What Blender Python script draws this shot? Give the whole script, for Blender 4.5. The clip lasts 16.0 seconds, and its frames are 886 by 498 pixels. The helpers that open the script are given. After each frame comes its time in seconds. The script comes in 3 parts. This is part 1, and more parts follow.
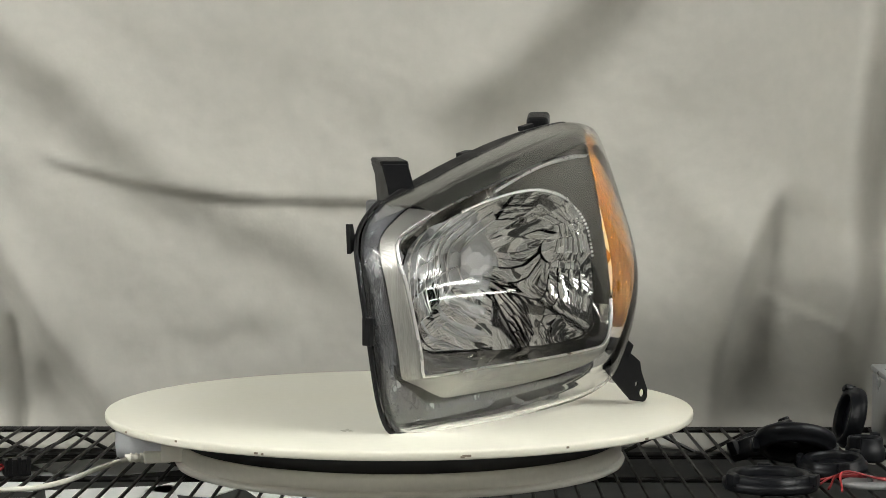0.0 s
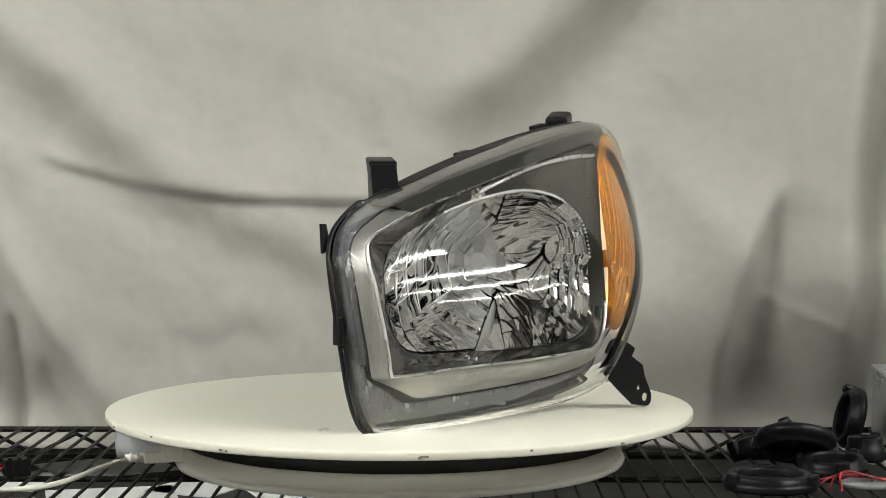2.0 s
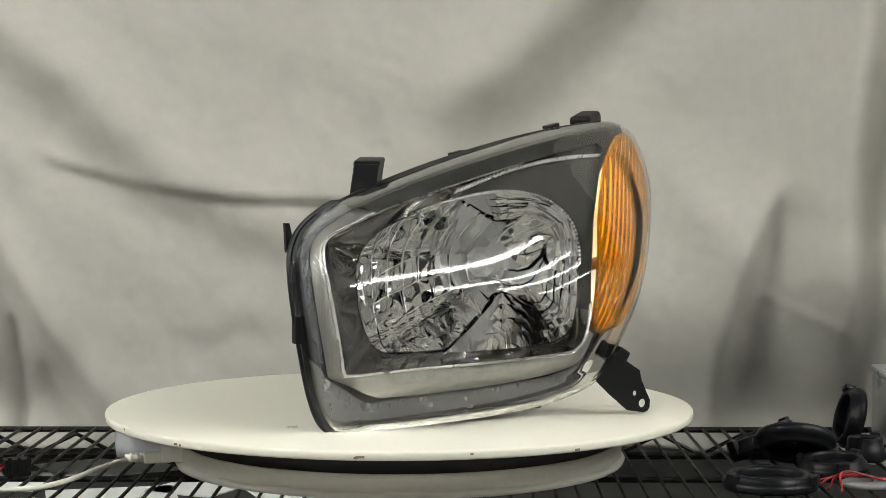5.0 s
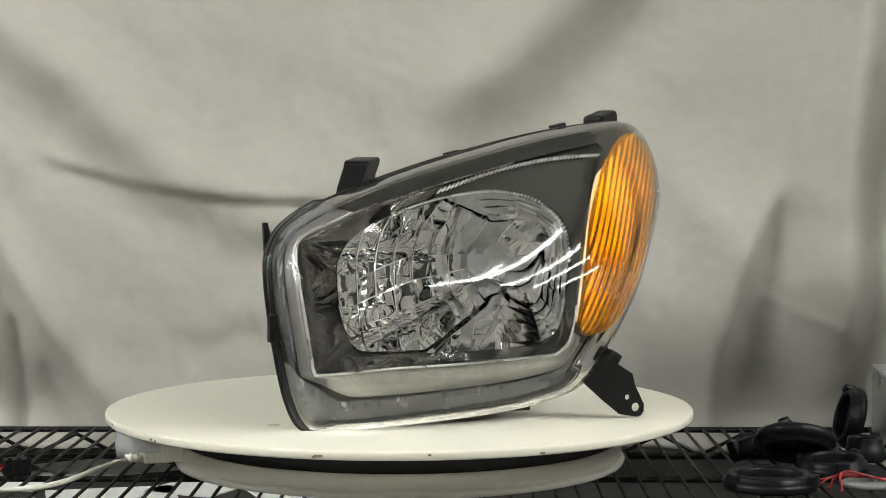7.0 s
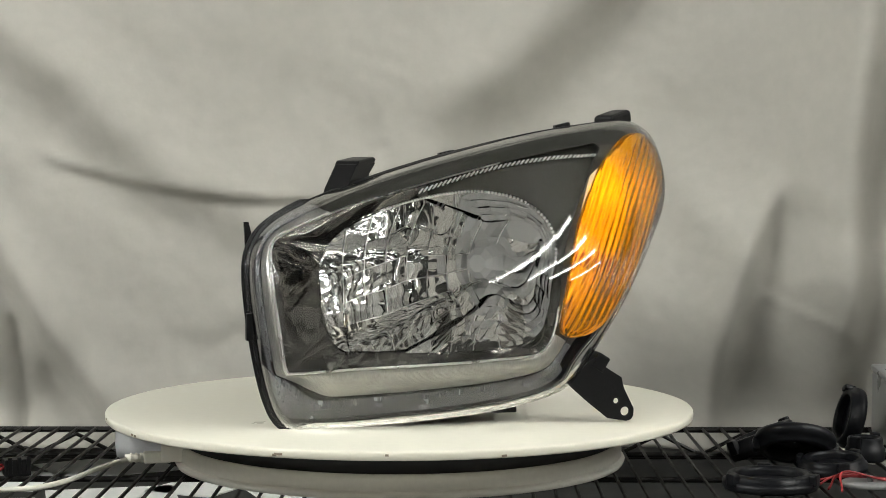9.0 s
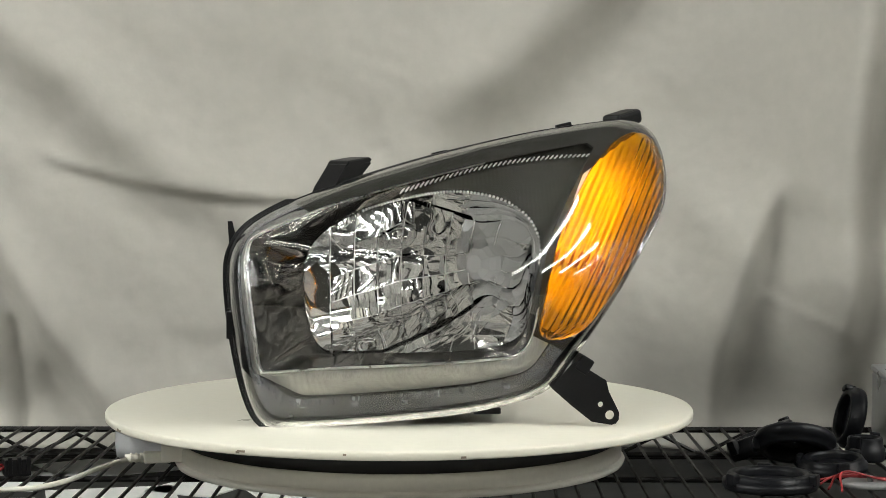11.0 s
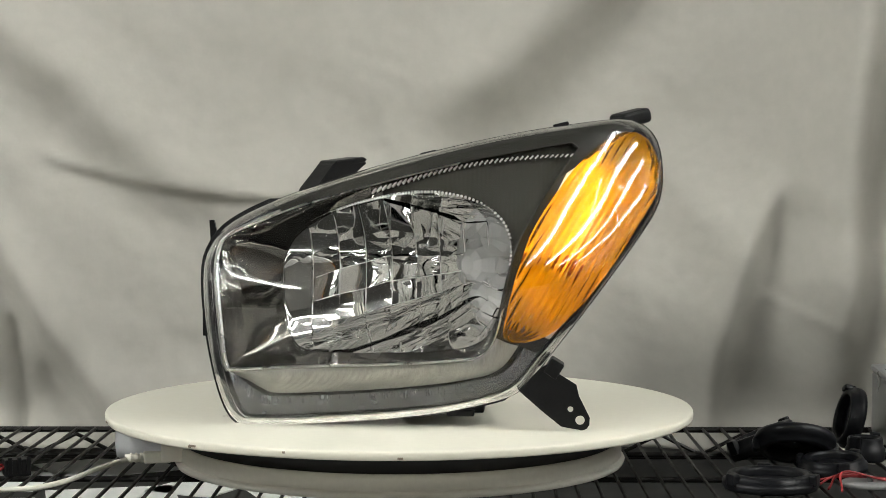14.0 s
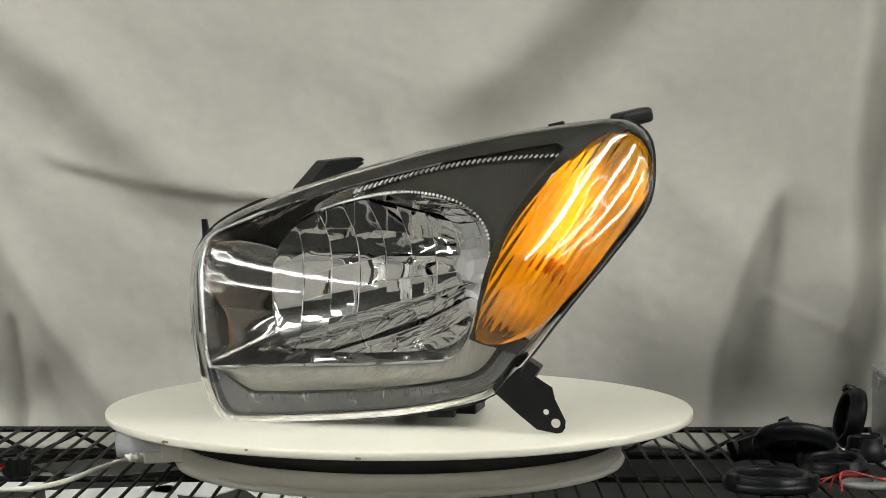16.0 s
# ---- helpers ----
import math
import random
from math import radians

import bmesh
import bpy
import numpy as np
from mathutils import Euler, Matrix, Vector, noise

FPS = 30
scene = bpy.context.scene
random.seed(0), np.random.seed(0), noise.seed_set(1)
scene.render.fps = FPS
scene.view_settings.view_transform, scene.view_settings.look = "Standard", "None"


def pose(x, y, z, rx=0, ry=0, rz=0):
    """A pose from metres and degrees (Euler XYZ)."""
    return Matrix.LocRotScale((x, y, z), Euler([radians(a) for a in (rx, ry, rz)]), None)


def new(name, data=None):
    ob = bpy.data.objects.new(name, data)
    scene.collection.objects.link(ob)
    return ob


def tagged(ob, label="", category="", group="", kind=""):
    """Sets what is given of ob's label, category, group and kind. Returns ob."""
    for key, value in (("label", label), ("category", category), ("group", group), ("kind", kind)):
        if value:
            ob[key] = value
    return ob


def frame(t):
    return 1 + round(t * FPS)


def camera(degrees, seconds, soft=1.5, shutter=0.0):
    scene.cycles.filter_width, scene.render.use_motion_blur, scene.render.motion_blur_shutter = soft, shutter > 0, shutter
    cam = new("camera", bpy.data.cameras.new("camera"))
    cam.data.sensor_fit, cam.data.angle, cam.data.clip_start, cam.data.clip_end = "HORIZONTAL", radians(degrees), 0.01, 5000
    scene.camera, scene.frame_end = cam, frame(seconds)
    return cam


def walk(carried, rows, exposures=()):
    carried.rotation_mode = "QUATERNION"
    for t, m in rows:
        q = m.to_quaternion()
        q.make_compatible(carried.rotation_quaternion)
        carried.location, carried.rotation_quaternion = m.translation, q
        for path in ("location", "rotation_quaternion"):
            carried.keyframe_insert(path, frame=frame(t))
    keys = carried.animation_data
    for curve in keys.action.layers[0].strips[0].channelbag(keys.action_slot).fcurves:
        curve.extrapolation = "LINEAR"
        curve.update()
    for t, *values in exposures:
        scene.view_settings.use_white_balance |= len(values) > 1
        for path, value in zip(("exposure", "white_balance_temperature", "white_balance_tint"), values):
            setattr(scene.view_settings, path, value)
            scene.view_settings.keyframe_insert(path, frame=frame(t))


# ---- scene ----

# ---- camera ----
EYE = (0.0, -1.9054, 0.2612)
cam = camera(26.85, 16.0, soft=0.6)
VIEW = Matrix.Translation(EYE) @ pose(0, 0, 0, 90 - 3.012, 0, -1.329)
walk(cam, [(0.0, VIEW), (16.0, VIEW)], [(0.0, 0.04), (7.0, 0.0), (16.0, -0.05)])

# ---- light: ceiling tubes in a closed stock room ----
TUBE_POWER = 57.0
scene.view_settings.exposure = 0.0
world = bpy.data.worlds.new("world")
world.use_nodes = True
world.node_tree.nodes["Background"].inputs[0].default_value = (0.05, 0.05, 0.05, 1)
world.node_tree.nodes["Background"].inputs[1].default_value = 0.2
scene.world = world


# ---- materials ----
def mat(name, color=(0.5, 0.5, 0.5), rough=0.5, metal=0.0, vary=0.12, scale=30.0, bump=0.0, bump_scale=400.0,
        spec=0.5, transmission=0.0, ior=1.45, coat=0.0, stretch=(1, 1, 1), emit=0.0, rough_vary=0.1):
    """A principled material with colour variation at two scales and fine relief."""
    m = bpy.data.materials.new(name)
    m.use_nodes = True
    nt = m.node_tree
    b = nt.nodes["Principled BSDF"]
    b.inputs["Roughness"].default_value = rough
    b.inputs["Metallic"].default_value = metal
    b.inputs["Specular IOR Level"].default_value = spec
    b.inputs["Transmission Weight"].default_value = transmission
    b.inputs["IOR"].default_value = ior
    b.inputs["Coat Weight"].default_value = coat
    b.inputs["Base Color"].default_value = (*color, 1)
    if emit:
        b.inputs["Emission Color"].default_value = (0.99, 1.0, 0.955, 1)
        b.inputs["Emission Strength"].default_value = emit
        return m
    tc = nt.nodes.new("ShaderNodeTexCoord")
    mp = nt.nodes.new("ShaderNodeMapping")
    mp.inputs["Scale"].default_value = stretch
    nt.links.new(tc.outputs["Object"], mp.inputs["Vector"])
    if vary:
        n1, n2 = nt.nodes.new("ShaderNodeTexNoise"), nt.nodes.new("ShaderNodeTexNoise")
        n1.inputs["Scale"].default_value, n2.inputs["Scale"].default_value = scale, scale * 9
        n1.inputs["Detail"].default_value = 4
        for n in (n1, n2):
            nt.links.new(mp.outputs[0], n.inputs["Vector"])
        add = nt.nodes.new("ShaderNodeMath")
        add.operation = "ADD"
        nt.links.new(n1.outputs["Fac"], add.inputs[0])
        nt.links.new(n2.outputs["Fac"], add.inputs[1])
        ramp = nt.nodes.new("ShaderNodeMapRange")
        ramp.inputs["From Min"].default_value, ramp.inputs["From Max"].default_value = 0.6, 1.4
        ramp.inputs["To Min"].default_value, ramp.inputs["To Max"].default_value = 1 - vary, 1 + vary
        nt.links.new(add.outputs[0], ramp.inputs["Value"])
        mul = nt.nodes.new("ShaderNodeVectorMath")
        mul.operation = "SCALE"
        mul.inputs[0].default_value = color
        nt.links.new(ramp.outputs[0], mul.inputs["Scale"])
        nt.links.new(mul.outputs[0], b.inputs["Base Color"])
        if rough_vary and rough > 0.02:
            rr = nt.nodes.new("ShaderNodeMapRange")
            rr.inputs["From Min"].default_value, rr.inputs["From Max"].default_value = 0.3, 0.7
            rr.inputs["To Min"].default_value, rr.inputs["To Max"].default_value = rough * (1 - rough_vary), min(1, rough * (1 + 2 * rough_vary))
            nt.links.new(n1.outputs["Fac"], rr.inputs["Value"])
            nt.links.new(rr.outputs[0], b.inputs["Roughness"])
    if bump:
        nb = nt.nodes.new("ShaderNodeTexNoise")
        nb.inputs["Scale"].default_value = bump_scale
        nt.links.new(mp.outputs[0], nb.inputs["Vector"])
        bp = nt.nodes.new("ShaderNodeBump")
        bp.inputs["Strength"].default_value, bp.inputs["Distance"].default_value = bump, 0.001
        nt.links.new(nb.outputs["Fac"], bp.inputs["Height"])
        nt.links.new(bp.outputs[0], b.inputs["Normal"])
    return m


M_CLOTH = mat("cloth", (0.432, 0.418, 0.380), 0.95, vary=0.05, scale=6, bump=0.5, bump_scale=55, spec=0.1)
M_PLATTER = mat("platter_white", (0.80, 0.775, 0.665), 0.30, vary=0.03, scale=12, spec=0.4)
M_BASE = mat("base_white", (0.80, 0.775, 0.70), 0.45, vary=0.05, scale=20)
# Near-black colour that stands for the shade between disc and base.
M_GAP_SHADE = mat("gap_shade", (0.02, 0.02, 0.02), 0.6)
M_SCUFF = mat("scuff_brown", (0.22, 0.18, 0.13), 0.8, scale=300)
M_BLACK = mat("black_plastic", (0.006, 0.006, 0.0065), 0.42, vary=0.25, scale=40, spec=0.22, bump=0.15, bump_scale=1500)
M_RUBBER = mat("black_rubber", (0.006, 0.0064, 0.0078), 0.34, vary=0.3, scale=40, spec=0.18, bump=0.1, bump_scale=900)
M_WIRE = mat("wire_black", (0.007, 0.006, 0.0055), 0.45, spec=0.25, vary=0.3, scale=60)
M_LENS = mat("clear_lens", (1, 1, 1), 0.0, vary=0, transmission=1.0, ior=1.39)
M_CHROME = mat("chrome", (0.93, 0.93, 0.92), 0.03, 1.0, vary=0.04, scale=60, rough_vary=0.3)
M_SIGNAL = mat("signal_chrome", (0.62, 0.61, 0.59), 0.45, 1.0, vary=0.04, scale=60, bump=0.9, bump_scale=160)
M_SHIELD = mat("satin_chrome", (0.66, 0.66, 0.66), 0.22, 0.45, vary=0.06, scale=60)
M_FLANGE = mat("clear_flange", (0.19, 0.193, 0.204), 0.16, 0.0, vary=0.45, scale=60, stretch=(1.5, 1.5, 0.25), transmission=0.55, rough_vary=0.4)
M_TRIM = mat("bright_trim", (0.97, 0.96, 0.94), 0.28, 1.0, vary=0.04, scale=60)
M_DCHROME = mat("dark_chrome", (0.25, 0.24, 0.222), 0.04, 1.0, vary=0.1, scale=30, rough_vary=0.3)
M_SATIN = mat("satin_grey", (0.019, 0.0185, 0.016), 0.5, 0.0, spec=0.06, vary=0.12, scale=40)
M_GROOVE = mat("grooved_grey", (0.024, 0.023, 0.019), 0.5, 0.0, spec=0.06, vary=0.12, scale=40)


def add_grooves(m, step, depth):
    """Fine upright grooves, step metres apart."""
    nt = m.node_tree
    tc, wave, bp = (nt.nodes.new(k) for k in ("ShaderNodeTexCoord", "ShaderNodeTexWave", "ShaderNodeBump"))
    wave.bands_direction = "X"
    wave.inputs["Scale"].default_value = 0.314 / step
    bp.inputs["Strength"].default_value, bp.inputs["Distance"].default_value = 1.0, depth
    nt.links.new(tc.outputs["Object"], wave.inputs["Vector"])
    nt.links.new(wave.outputs["Fac"], bp.inputs["Height"])
    nt.links.new(bp.outputs[0], nt.nodes["Principled BSDF"].inputs["Normal"])


add_grooves(M_GROOVE, 0.0042, 0.00008)
M_STRIP = mat("silver_strip", (0.35, 0.342, 0.318), 0.34, 0.85, vary=0.22, scale=30, stretch=(3, 3, 0.15))
add_grooves(M_STRIP, 0.0011, 0.00012)
M_AMBER = mat("amber_plastic", (1.0, 0.45, 0.005), 0.02, vary=0.03, scale=40, transmission=0.97, ior=1.45)
M_BOSS = mat("clear_boss", (0.26, 0.26, 0.27), 0.2, vary=0.1, transmission=0.6)
M_BOX = mat("smoky_box", (0.38, 0.385, 0.39), 0.3, vary=0.1, scale=15, transmission=0.35)
M_BULB = mat("bulb_glass", (0.25, 0.10, 0.01), 0.15, vary=0.1)
M_GREYPL = mat("grey_plastic", (0.16, 0.16, 0.16), 0.5, vary=0.15, scale=40)
M_WHITEPL = mat("white_plastic", (0.75, 0.74, 0.70), 0.4, vary=0.05, scale=30)
M_CABLE = mat("cable_white", (0.72, 0.70, 0.62), 0.45, vary=0.05, scale=40)
M_PAPER = mat("paper", (0.78, 0.78, 0.76), 0.8, vary=0.06, scale=15)
M_RED = mat("red_wire", (0.22, 0.012, 0.015), 0.4, vary=0.1)
M_WALL = mat("wall_paint", (0.12, 0.118, 0.11), 0.8, vary=0.08, scale=2)
M_SIDEWALL = mat("side_wall_paint", (0.16, 0.155, 0.145), 0.8, vary=0.06, scale=2)
M_WESTWALL = mat("west_wall_paint", (0.45, 0.44, 0.42), 0.8, vary=0.06, scale=2)
M_REARWALL = mat("rear_wall_paint", (0.62, 0.60, 0.56), 0.8, vary=0.08, scale=2)
# Unseen ceiling, set near black so that the lens top mirrors little brightness.
M_CEIL = mat("ceiling_paint", (0.07, 0.07, 0.067), 0.85, vary=0.05, scale=2)
M_FLOOR = mat("concrete", (0.34, 0.335, 0.32), 0.6, vary=0.2, scale=3)
M_BOARD = mat("grey_board", (0.020, 0.0205, 0.019), 0.6, vary=0.15, scale=8)
M_TUBE = mat("tube_glow", (1, 1, 1), 0.5, emit=TUBE_POWER)
M_FROST = mat("frosted_film", (0.70, 0.71, 0.73), 0.35, vary=0.06, scale=50, transmission=0.45)


# ---- mesh helpers ----
def link(name, bm, material, parent=None, label="", smooth=False):
    me = bpy.data.meshes.new(name)
    bmesh.ops.recalc_face_normals(bm, faces=bm.faces)
    bm.to_mesh(me)
    bm.free()
    me.materials.append(material)
    if smooth:
        me.polygons.foreach_set("use_smooth", [True] * len(me.polygons))
    ob = new(name, me)
    if parent is not None:
        ob.parent = parent
    if label:
        ob["label"] = label
    return ob


def part(name, bm, material, parent, label="", smooth=False):
    return link(name, bm, material, parent, label, smooth)


def thing(name, label, category, m=None, group="", kind=""):
    ob = new(name)
    if m is not None:
        ob.matrix_basis = m
    return tagged(ob, label, category, group, kind)


def box(lo, hi, bevel=0.0, m=None, bm=None, seg=2):
    own = bmesh.new()
    lo, hi = Vector(lo), Vector(hi)
    mm = Matrix.LocRotScale((lo + hi) / 2, None, hi - lo)
    bmesh.ops.create_cube(own, size=1, matrix=mm)
    if bevel:
        bmesh.ops.bevel(own, geom=own.edges[:], offset=bevel, segments=seg, affect="EDGES", profile=0.6)
    if m is not None:
        own.transform(m)
    if bm is None:
        return own
    me = bpy.data.meshes.new("t")
    own.to_mesh(me)
    bm.from_mesh(me)
    own.free()
    bpy.data.meshes.remove(me)
    return bm


def lathe(profile, seg=64, m=None, bm=None, closed=False):
    """Turn a profile of (r, z) round the z axis."""
    bm = bm or bmesh.new()
    rings = []
    for r, z in profile:
        ring = []
        for i in range(seg):
            a = 2 * math.pi * i / seg
            v = Vector((r * math.cos(a), r * math.sin(a), z))
            ring.append(bm.verts.new(m @ v if m is not None else v))
        rings.append(ring)
    pairs = list(zip(rings, rings[1:])) + ([(rings[-1], rings[0])] if closed else [])
    for a, b in pairs:
        for i in range(seg):
            j = (i + 1) % seg
            bm.faces.new((a[i], a[j], b[j], b[i]))
    if not closed:
        bm.faces.new(rings[0])
        bm.faces.new(rings[-1])
    return bm


def rod(points, r, seg=8, bm=None, cap=True):
    """A round bar along points."""
    bm = bm or bmesh.new()
    pts = [Vector(q) for q in points]
    rings = []
    for i, q in enumerate(pts):
        d = (pts[min(i + 1, len(pts) - 1)] - pts[max(i - 1, 0)]).normalized()
        up = Vector((0, 0, 1)) if abs(d.z) < 0.9 else Vector((1, 0, 0))
        s = d.cross(up).normalized()
        u = s.cross(d)
        rings.append([bm.verts.new(q + r * (math.cos(2 * math.pi * k / seg) * s + math.sin(2 * math.pi * k / seg) * u)) for k in range(seg)])
    for a, b in zip(rings, rings[1:]):
        for k in range(seg):
            bm.faces.new((a[k], a[(k + 1) % seg], b[(k + 1) % seg], b[k]))
    if cap:
        bm.faces.new(rings[0][::-1])
        bm.faces.new(rings[-1])
    return bm


def smooth_path(pts, n=8):
    """Points on a Catmull-Rom curve through pts."""
    pts = [Vector(q) for q in pts]
    ext = [pts[0] * 2 - pts[1]] + pts + [pts[-1] * 2 - pts[-2]]
    out = []
    for i in range(1, len(ext) - 2):
        a, b, c, d = ext[i - 1:i + 3]
        for k in range(n):
            t = k / n
            out.append(0.5 * (2 * b + (c - a) * t + (2 * a - 5 * b + 4 * c - d) * t * t + (3 * b - a - 3 * c + d) * t ** 3))
    return out + [pts[-1]]


def loop_path(pts, n=6):
    """The same on a closed curve."""
    pts = [Vector(q) for q in pts]
    out = []
    k0 = len(pts)
    for i in range(k0):
        a, b, c, d = (pts[(i + j) % k0] for j in (-1, 0, 1, 2))
        for k in range(n):
            t = k / n
            out.append(0.5 * (2 * b + (c - a) * t + (2 * a - 5 * b + 4 * c - d) * t * t + (3 * b - a - 3 * c + d) * t ** 3))
    return out


def rings_mesh(rings, bm=None, cap_first=False, cap_last=False):
    """Join rings of equal count by quads."""
    bm = bm or bmesh.new()
    vs = [[bm.verts.new(q) for q in r] for r in rings]
    n = len(vs[0])
    for a, b in zip(vs, vs[1:]):
        for i in range(n):
            bm.faces.new((a[i], a[(i + 1) % n], b[(i + 1) % n], b[i]))
    if cap_first:
        bm.faces.new(vs[0][::-1])
    if cap_last:
        bm.faces.new(vs[-1])
    return bm


def plate(outline, thick, m=None, holes=(), bevel=0.0008):
    """A flat plate from an outline in x, z; thickness along y; round holes (x, z, r)."""
    bm = bmesh.new()
    pts = [Vector((x, 0, z)) for x, z in outline]
    edges = []

    def ring(ps):
        vs = [bm.verts.new(q) for q in ps]
        edges.extend(bm.edges.new((vs[i], vs[(i + 1) % len(vs)])) for i in range(len(vs)))
    ring(pts)
    for x, z, r in holes:
        ring([(x + r * math.cos(a), 0, z + r * math.sin(a)) for a in (2 * math.pi * k / 20 for k in range(20))])
    bmesh.ops.triangle_fill(bm, use_beauty=True, use_dissolve=False, edges=edges)
    for f in list(bm.faces):
        c = f.calc_center_median()
        if any((c.x - x) ** 2 + (c.z - z) ** 2 < (r * 0.98) ** 2 for x, z, r in holes):
            bm.faces.remove(f)
    ext = bmesh.ops.extrude_face_region(bm, geom=bm.faces[:])
    bmesh.ops.translate(bm, vec=(0, thick, 0), verts=[g for g in ext["geom"] if isinstance(g, bmesh.types.BMVert)])
    if m is not None:
        bm.transform(m)
    return bm


# ---- the stock room ----
def room():
    X0, X1, Y0, Y1, Z0, Z1, T = -4.4, 4.6, -4.3, 1.3, -1.05, 1.75, 0.12
    for name, lo, hi, m, label in (
            ("floor", (X0, Y0, Z0 - T), (X1, Y1, Z0), M_FLOOR, "grey concrete stock room floor"),
            ("ceiling", (X0, Y0, Z1), (X1, Y1, Z1 + T), M_CEIL, "plain unseen ceiling, kept near black to limit lens reflections"),
            ("wall_north", (X0, Y1, Z0), (X1, Y1 + T, Z1), M_WALL, "plain grey painted wall behind the sheet"),
            ("wall_south", (X0, Y0 - T, Z0), (X1, Y0, Z1), M_REARWALL, "plain off-white painted wall behind the camera"),
            ("wall_west", (X0 - T, Y0, Z0), (X0, Y1, Z1), M_WESTWALL, "plain pale grey painted side wall"),
            ("wall_east", (X1, Y0, Z0), (X1 + T, Y1, Z1), M_SIDEWALL, "plain dull grey painted side wall")):
        tagged(link(name, box(lo, hi), m), label, kind="structure")


def tube_lamp(x, y, z, length, turn):
    t = thing("tube_lamp", "white batten with a bright fluorescent tube on the ceiling", "ceiling lamp", pose(x, y, z, 0, 0, 90 + turn), "ceiling tubes")
    part("batten", box((-length / 2 - 0.02, -0.04, 0.034), (length / 2 + 0.02, 0.04, 0.06), 0.004), M_WHITEPL, t)
    part("tube", rod([(-length / 2, 0, 0), (length / 2, 0, 0)], 0.033, 10), M_TUBE, t, "glowing white fluorescent tube")
    for s in (-1, 1):
        part("end_cap", box((s * length / 2 - 0.012, -0.016, -0.018), (s * length / 2 + 0.012, 0.016, 0.027), 0.003), M_WHITEPL, t)


room()
# The left tube at x -3.21 is added for more light from that side.
for tx, ty, length, turn in ((1.36, -1.26, 1.61, -12), (2.03, -1.26, 1.61, -12), (2.71, -1.26, 1.61, -12), (3.75, -1.26, 1.61, -12),
                            (-1.50, -1.25, 2.0, 11), (-2.24, -1.25, 2.0, 11), (-3.21, -1.25, 2.0, 11)):
    tube_lamp(tx, ty, 1.69, length, turn)


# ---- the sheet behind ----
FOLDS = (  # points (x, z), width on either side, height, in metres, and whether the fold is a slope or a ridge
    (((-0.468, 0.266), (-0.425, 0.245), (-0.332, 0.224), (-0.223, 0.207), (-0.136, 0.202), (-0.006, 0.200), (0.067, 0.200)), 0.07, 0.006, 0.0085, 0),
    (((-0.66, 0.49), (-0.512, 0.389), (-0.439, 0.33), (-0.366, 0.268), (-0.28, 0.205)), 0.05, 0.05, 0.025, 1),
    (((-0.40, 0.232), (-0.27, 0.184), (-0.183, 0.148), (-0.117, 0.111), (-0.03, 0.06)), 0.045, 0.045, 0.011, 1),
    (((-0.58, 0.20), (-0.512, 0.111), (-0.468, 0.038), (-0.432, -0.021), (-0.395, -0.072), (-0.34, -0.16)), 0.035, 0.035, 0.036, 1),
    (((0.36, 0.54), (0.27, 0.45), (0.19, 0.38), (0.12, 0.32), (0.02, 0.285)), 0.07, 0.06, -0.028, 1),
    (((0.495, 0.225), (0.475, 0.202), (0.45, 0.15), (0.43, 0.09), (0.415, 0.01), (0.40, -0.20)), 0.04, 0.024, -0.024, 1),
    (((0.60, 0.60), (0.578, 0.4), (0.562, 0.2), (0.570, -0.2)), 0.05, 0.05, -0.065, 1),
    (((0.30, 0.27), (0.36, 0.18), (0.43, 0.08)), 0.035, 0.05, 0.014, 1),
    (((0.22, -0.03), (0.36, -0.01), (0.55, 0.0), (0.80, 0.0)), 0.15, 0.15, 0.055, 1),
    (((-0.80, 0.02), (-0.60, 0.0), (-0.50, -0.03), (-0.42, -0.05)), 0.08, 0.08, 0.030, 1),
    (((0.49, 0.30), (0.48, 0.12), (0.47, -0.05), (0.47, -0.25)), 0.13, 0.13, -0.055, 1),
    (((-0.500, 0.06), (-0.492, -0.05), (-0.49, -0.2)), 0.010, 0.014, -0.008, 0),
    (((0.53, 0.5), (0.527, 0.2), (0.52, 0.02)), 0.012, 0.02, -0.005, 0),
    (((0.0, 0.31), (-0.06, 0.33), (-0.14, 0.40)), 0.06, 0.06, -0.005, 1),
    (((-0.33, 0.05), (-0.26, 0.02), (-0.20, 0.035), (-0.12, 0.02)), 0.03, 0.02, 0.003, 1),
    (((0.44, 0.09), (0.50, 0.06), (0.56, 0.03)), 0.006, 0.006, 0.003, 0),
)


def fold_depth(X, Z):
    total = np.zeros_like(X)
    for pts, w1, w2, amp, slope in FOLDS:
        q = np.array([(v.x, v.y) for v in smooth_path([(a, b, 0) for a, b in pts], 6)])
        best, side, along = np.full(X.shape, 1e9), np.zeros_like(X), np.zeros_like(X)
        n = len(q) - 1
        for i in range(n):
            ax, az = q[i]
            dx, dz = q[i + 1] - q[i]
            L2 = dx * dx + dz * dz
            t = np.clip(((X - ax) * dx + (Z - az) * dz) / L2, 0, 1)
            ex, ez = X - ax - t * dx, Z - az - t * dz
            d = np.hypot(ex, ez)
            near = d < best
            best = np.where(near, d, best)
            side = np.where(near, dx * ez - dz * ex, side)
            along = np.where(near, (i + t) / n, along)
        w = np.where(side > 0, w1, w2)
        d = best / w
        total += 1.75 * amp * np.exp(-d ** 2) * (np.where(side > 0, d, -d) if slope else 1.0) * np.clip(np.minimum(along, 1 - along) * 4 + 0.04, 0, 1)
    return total


